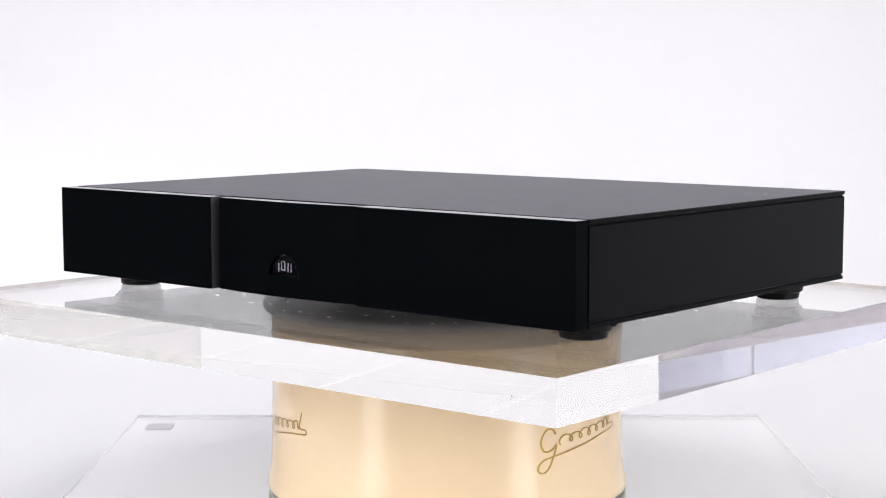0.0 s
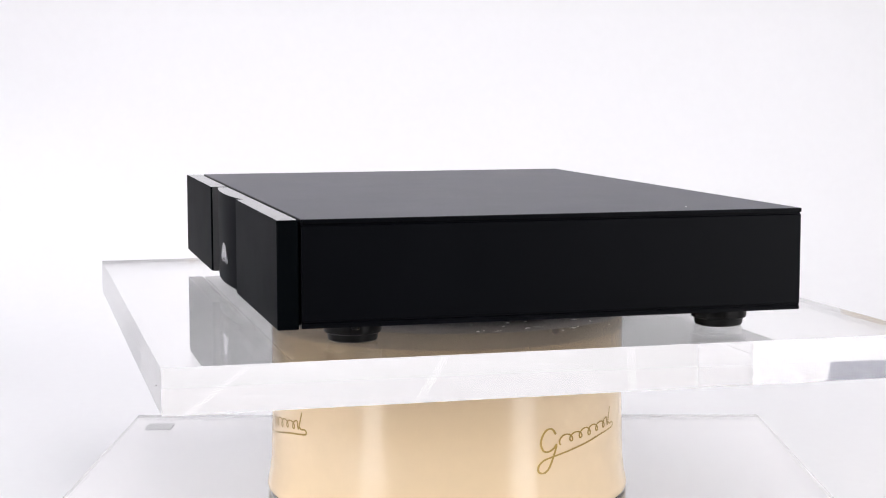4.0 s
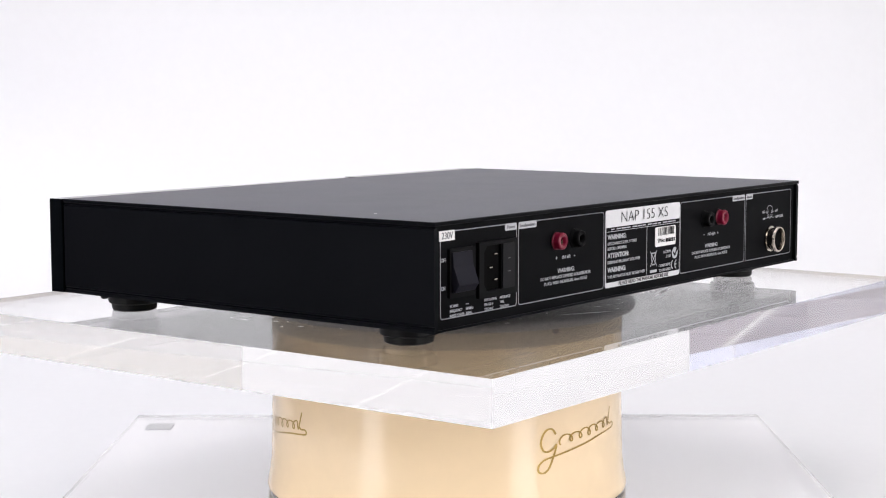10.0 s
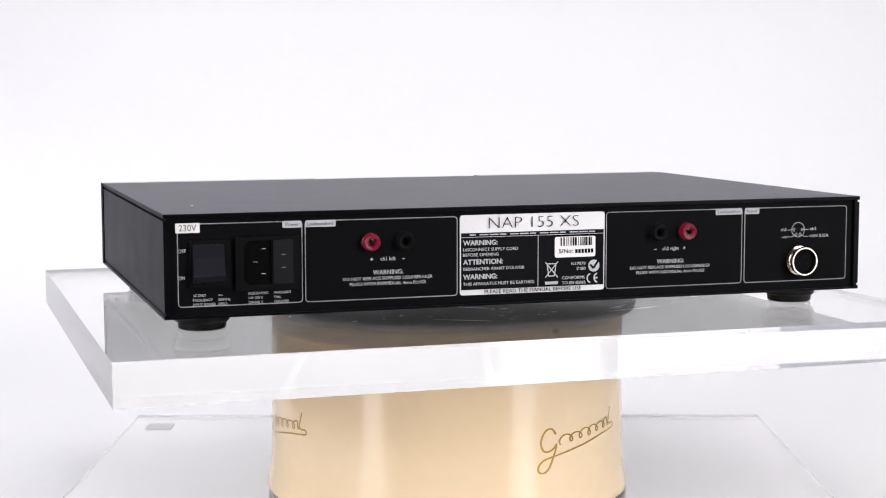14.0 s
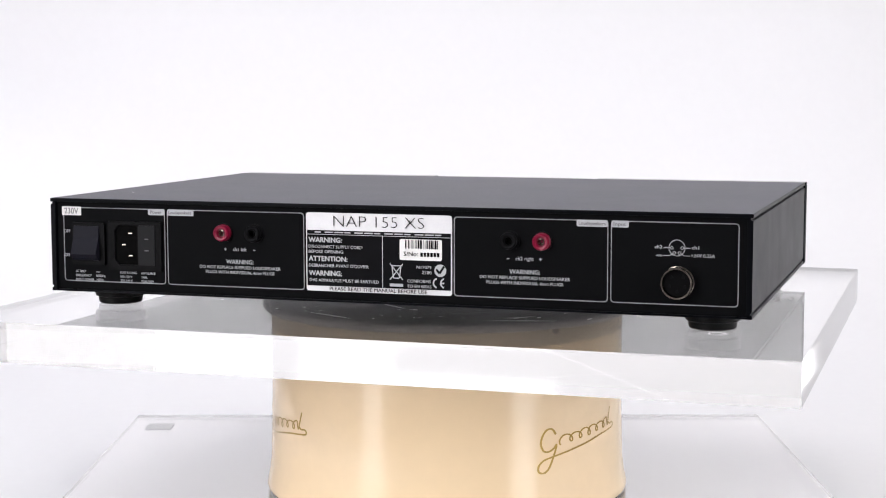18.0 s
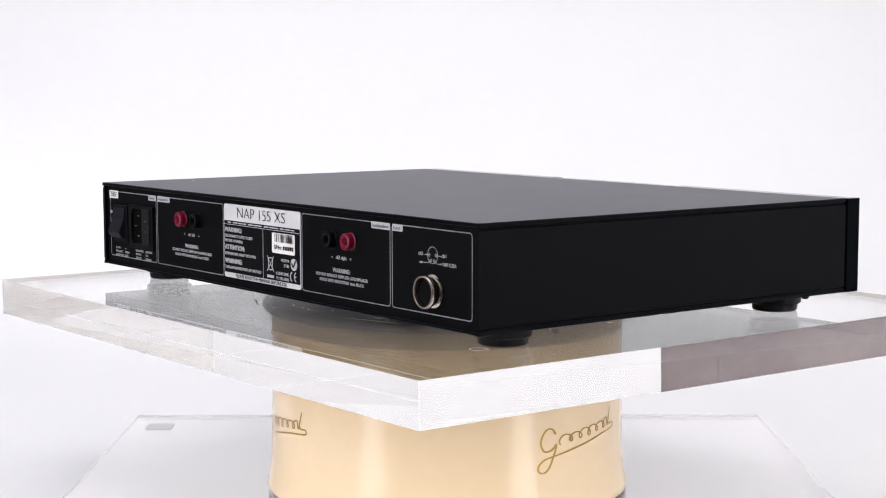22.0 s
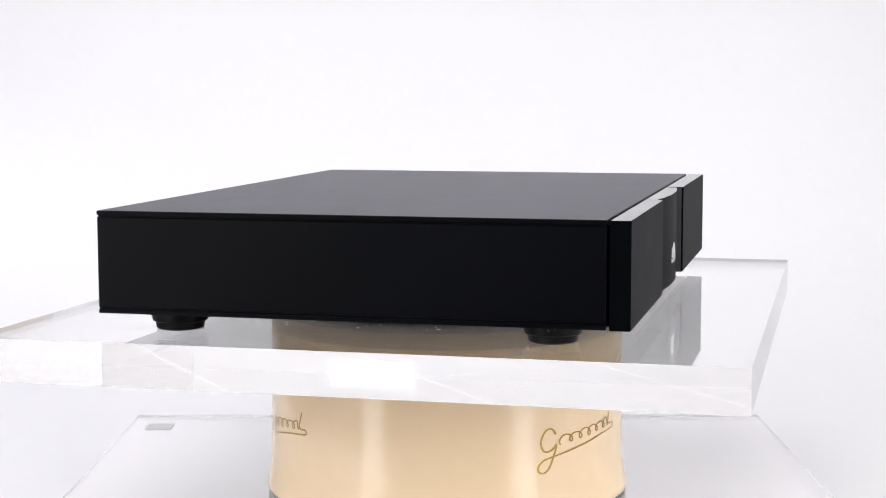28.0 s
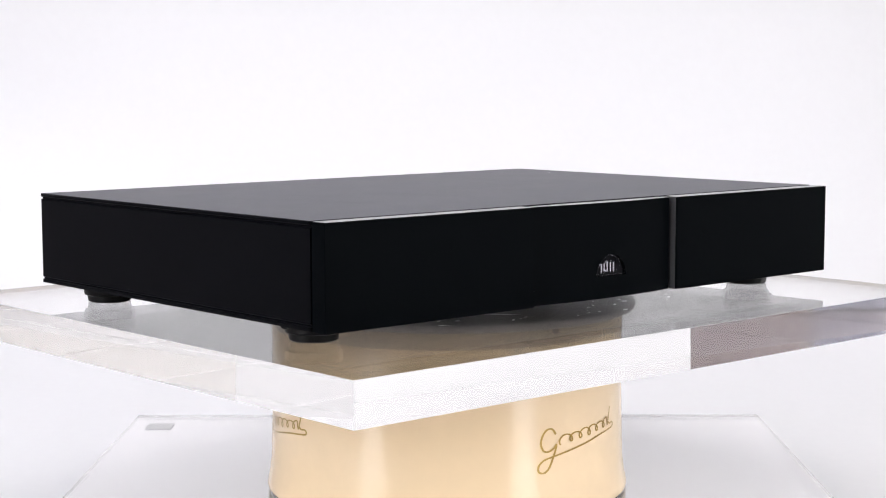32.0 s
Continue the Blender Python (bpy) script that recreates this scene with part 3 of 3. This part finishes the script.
    outer = [(0.1761, 0.0249), (0.1761, 0.0549), (0.1402, 0.0549), (0.1402, 0.0249)]
    hole = [(0.1560, 0.0283), (0.1690, 0.0283), (0.1717, 0.0318), (0.1717, 0.0492), (0.1690, 0.0526), (0.1560, 0.0526)]
    vo = [inlet.verts.new((x, YL + 0.0022, z)) for x, z in outer]
    vb = [inlet.verts.new((x, YL, z)) for x, z in outer]
    vh = [inlet.verts.new((x, YL + 0.0022, z)) for x, z in hole]
    vd = [inlet.verts.new((x, YL - 0.0010, z)) for x, z in hole]
    for f in ((vo[0], vo[1], vh[4], vh[3], vh[2], vh[1]), (vo[1], vo[2], vh[5], vh[4]), (vo[2], vo[3], vh[0], vh[5]), (vo[3], vo[0], vh[1], vh[0])):
        inlet.faces.new(f)
    for i in range(4):
        inlet.faces.new((vo[i], vo[(i + 1) % 4], vb[(i + 1) % 4], vb[i]))
    for i in range(6):
        inlet.faces.new((vh[i], vh[(i + 1) % 6], vd[(i + 1) % 6], vd[i]))
    me_in = part("mains_inlet", inlet, PLASTIC, amp, "black three-pin mains inlet")
    part("socket_floor", box(0.1563, 0.1714, YL + 0.0002, YL + 0.0006, 0.0286, 0.0523), DARK, me_in)
    part("fuse_drawer", tablet(0.1440, 0.1552, 0.0284, 0.0528, 0.0008, YL + 0.0022, YL + 0.0029), DRAWER, me_in, "dark grey fuse drawer")
    for z in (0.0375, 0.0446):
        part("drawer_slot", box(0.1482, 0.1508, YL + 0.0028, YL + 0.0030, z - 0.0002, z + 0.0002), FAINTINK, me_in)
    for x, z in ((0.1610, 0.0478), (0.1655, 0.0407), (0.1610, 0.0340)):
        part("pin", box(x - 0.0016, x + 0.0012, YL + 0.0006, YL + 0.0022, z - 0.00035, z + 0.00035, 0.0001, 1), STEEL, me_in, "flat metal pin")
    # loudspeaker sockets
    binding_post(0.0990, 0.0497, RED, amp, "red loudspeaker socket")
    binding_post(0.0790, 0.0497, PLASTIC, amp, "black loudspeaker socket")
    binding_post(-0.0788, 0.0500, PLASTIC, amp, "black loudspeaker socket")
    binding_post(-0.0978, 0.0500, RED, amp, "red loudspeaker socket")
    for s, t in ((1, "ch1 left"), (-1, "ch2 right")):
        xm = 0.0887 * s if s > 0 else -0.0876
        plus = 0.0982 if s > 0 else -0.0968
        minus = 0.0794 if s > 0 else -0.0778
        words(t, 0.0030, xm, 0.0398, INK, rear, "CENTER")
        part("plus_mark", strokes([(plus - 0.0009, 0.0398, plus + 0.0009, 0.0398), (plus, 0.0389, plus, 0.0407)], 0.0004, y), INK, rear)
        part("minus_mark", strokes([(minus - 0.0008, 0.0396, minus + 0.0008, 0.0396)], 0.0004, y), INK, rear)
        fitted("WARNING:", xm + 0.0089, xm - 0.0089, 0.0322, 0.0036, INK, rear, bold=0.00002)
        fitted("DO NOT REPLACE SUPPLIED LOUDSPEAKER", xm + 0.0264, xm - 0.0264, 0.0288, 0.0026, INK, rear)
        fitted("PLUGS WITH INDIVIDUAL 4mm PLUGS", xm + 0.0224, xm - 0.0224, 0.0258, 0.0026, INK, rear)
    # rating plate
    plate = part("rating_plate", tablet(-0.0445, 0.0457, 0.0169, 0.0633, 0.0018, YL, YL + 0.0004), PLATEM, amp, "white and black rating plate")
    part("black_field", box(-0.0438, 0.0450, YL + 0.0003, YL + 0.0006, 0.0200, 0.0529), BLACKINK, plate)
    up = 0.0008
    ys = YL + up
    part("rule", strokes([(-0.0440, 0.0505, 0.0452, 0.0505)], 0.0003, ys), INK, plate)
    part("rule", strokes([(-0.0023, 0.0200, -0.0023, 0.0505)], 0.0004, ys), INK, plate)
    line = lambda t, xa, xb, z, s, mat=INK, bold=0.0: fitted_up(t, xa, xb, z, s, mat, plate, bold)
    fitted_up("NAP 155 XS", 0.0282, -0.0278, 0.0581, 0.0096, BLACKINK, plate, -0.00022)
    part("small_print", strokes([(0.0400 - 0.0062 * i, 0.0518, 0.0400 - 0.0062 * i - (0.0054 if i % 3 else 0.0038), 0.0518) for i in range(13)], 0.0007, ys), GREYINK, plate, "line of small unreadable print")
    line("WARNING:", 0.0440, 0.0229, 0.0471, 0.0040, bold=0.0001)
    line("DISCONNECT SUPPLY CORD", 0.0439, 0.0102, 0.0432, 0.0026)
    line("BEFORE OPENING", 0.0439, 0.0222, 0.0402, 0.0026)
    line("ATTENTION:", 0.0440, 0.0195, 0.0360, 0.0040, bold=0.0001)
    line("DEBRANCHER AVANT D'OUVRIR", 0.0439, 0.0062, 0.0320, 0.0026)
    line("WARNING:", 0.0440, 0.0230, 0.0274, 0.0040, bold=0.0001)
    line("THIS APPARATUS MUST BE EARTHED", 0.0440, 0.0000, 0.0233, 0.0026)
    line("PLEASE READ THE MANUAL BEFORE USE", 0.0308, -0.0296, 0.0185, 0.0031, BLACKINK)
    st = part("serial_sticker", tablet(-0.0385, -0.0128, 0.0369, 0.0491, 0.0012, YL + 0.0003, YL + 0.0008), STICKER, amp, "white bar-code sticker")
    rnd = random.Random(5)
    x, bars = -0.0163, []
    while x > -0.0358:
        w = rnd.choice((0.0003, 0.0005, 0.0008, 0.0011))
        bars.append((x, 0.0462, x - w, 0.0462))
        x -= w + rnd.choice((0.0004, 0.0006, 0.0010))
    part("bar_code", strokes(bars, 0.0050, YL + 0.0010), BLACKINK, st)
    part("serial_bars", strokes([(-0.0256 - 0.0020 * i, 0.0404, -0.0256 - 0.0020 * i - 0.0015, 0.0404) for i in range(6)], 0.0024, YL + 0.0010), BLACKINK, st, "unreadable serial number")
    sn = fitted("S/No:", -0.0154, -0.0240, 0.0405, 0.0036, BLACKINK, st)
    for v in sn.data.vertices:
        v.co.y += 0.0006
    # crossed-out bin mark
    bx, bz = -0.0108, 0.0298
    part("bin_mark", strokes([(bx + 0.0028, bz + 0.0036, bx + 0.0018, bz - 0.0036), (bx - 0.0028, bz + 0.0036, bx - 0.0018, bz - 0.0036), (bx + 0.0032, bz + 0.0036, bx - 0.0032, bz + 0.0036), (bx + 0.0018, bz - 0.0036, bx - 0.0018, bz - 0.0036),
                              (bx + 0.0040, bz + 0.0048, bx - 0.0040, bz - 0.0046), (bx - 0.0040, bz + 0.0048, bx + 0.0040, bz - 0.0046), (bx + 0.0040, bz - 0.0078, bx - 0.0040, bz - 0.0078)], 0.0006, ys), INK, plate, "crossed-out bin mark")
    part("bin_bar", strokes([(bx + 0.0041, 0.0221, bx - 0.0041, 0.0221)], 0.0017, ys), INK, plate)
    line("N17079", -0.0232, -0.0322, 0.0329, 0.0026)
    line("Z180", -0.0264, -0.0322, 0.0299, 0.0026)
    line("CONFORMS", -0.0174, -0.0318, 0.0247, 0.0026)
    line("TO EN 60065", -0.0174, -0.0322, 0.0217, 0.0026)
    part("approval_disc", turned([(0.0036, 0), (0.0036, 0.0001)], 28, Matrix.Translation((-0.0376, ys, 0.0314)) @ Matrix.Rotation(radians(-90), 4, "X")), INK, plate, "round white approval mark")
    part("approval_tick", strokes([(-0.0352, 0.0322, -0.0372, 0.0298), (-0.0372, 0.0298, -0.0400, 0.0340)], 0.0013, ys + 0.0003), BLACKINK, plate)
    for k, cxx in enumerate((-0.0358, -0.0402)):
        seg = []
        for i in range(9):
            a0, a1 = radians(-80 + 160 * i / 9), radians(-80 + 160 * (i + 1) / 9)
            seg.append((cxx + 0.0024 * math.cos(a0), 0.0241 + 0.0026 * math.sin(a0), cxx + 0.0024 * math.cos(a1), 0.0241 + 0.0026 * math.sin(a1)))
        if k:
            seg.append((cxx + 0.0024, 0.0241, cxx + 0.0002, 0.0241))
        part("conformity_mark", strokes(seg, 0.0009, ys), INK, plate)
    # input section
    cx, cz = -0.1740, 0.0486
    part("pin_diagram", merge(ring_bars(cx, cz, 0.0046, 0.0003, y), *[ring_bars(cx + dx, cz + dz, 0.0009, 0.0003, y, 12) for dx, dz in ((0.0029, 0), (-0.0029, 0), (0.0014, -0.0028), (-0.0014, -0.0028))],
         strokes([(cx + 0.0038, cz, cx + 0.0074, cz), (cx - 0.0038, cz, cx - 0.0074, cz), (cx + 0.0022, cz - 0.0030, cx + 0.0040, cz - 0.0043), (cx + 0.0040, cz - 0.0043, cx + 0.0078, cz - 0.0043), (cx - 0.0022, cz - 0.0030, cx - 0.0040, cz - 0.0043), (cx - 0.0040, cz - 0.0043, cx - 0.0072, cz - 0.0043)], 0.0003, y)), INK, rear, "printed pin diagram")
    fitted("ch2", -0.1618, -0.1658, 0.0489, 0.0027, INK, rear)
    fitted("ch1", -0.1822, -0.1862, 0.0489, 0.0027, INK, rear)
    fitted("-ve", -0.1623, -0.1658, 0.0444, 0.0027, INK, rear)
    fitted("+24V 0.25A", -0.1818, -0.1950, 0.0445, 0.0027, INK, rear)
    at = Matrix.Translation((-0.1750, YL, 0.0296)) @ Matrix.Rotation(radians(-90), 4, "X")
    din = part("input_socket", turned([(0.0090, 0.0), (0.0090, 0.0010), (0.0078, 0.0014), (0.0078, 0.0052), (0.0090, 0.0054), (0.0090, 0.0070), (0.0086, 0.0076), (0.0078, 0.0076), (0.0076, 0.0072), (0.0076, 0.0010)], 44, at, False), STEEL, amp, "nickel-plated round input socket", True)
    part("insert", turned([(0.0075, 0.001), (0.0075, 0.0042), (0.0072, 0.0046)], 36, at), INSERT, din, "dark insulating insert")
    for i in range(5):
        a = radians(i * 67.5 - 45)
        part("pin_hole", turned([(0.0010, 0.0045), (0.0010, 0.0048)], 12, at @ Matrix.Translation((0.0046 * math.cos(a), 0.0046 * math.sin(a), 0.0001))), BLACKINK, din)


def fitted_up(body, x0, x1, z, size, mat, parent, bold=0.0):
    ob = fitted(body, x0, x1, z, size, mat, parent, bold)
    for v in ob.data.vertices:
        v.co.y += 0.0005
    return ob


AMP = amplifier()


# ---- the turning ----
def turn(t):
    a = radians(8.6325 * t)
    return (-41.3403 - 8.6304 * t + 0.9628 * math.cos(a) + 0.5923 * math.sin(a) - 0.1193 * math.cos(2 * a) + 0.0415 * math.sin(2 * a)
            + 0.2858 * math.cos(3 * a) - 0.0719 * math.sin(3 * a))


def motions():
    times = [0.5 * i for i in range(65)]
    walk(SLAB, [(t, pose(0, 0, TOP, 0, 0, turn(t))) for t in times])
    walk(AMP, [(t, pose(0, 0, 0, 0, 0, turn(t)) @ pose(-0.0040, 0.0055, TOP + 0.0003)) for t in times])


motions()
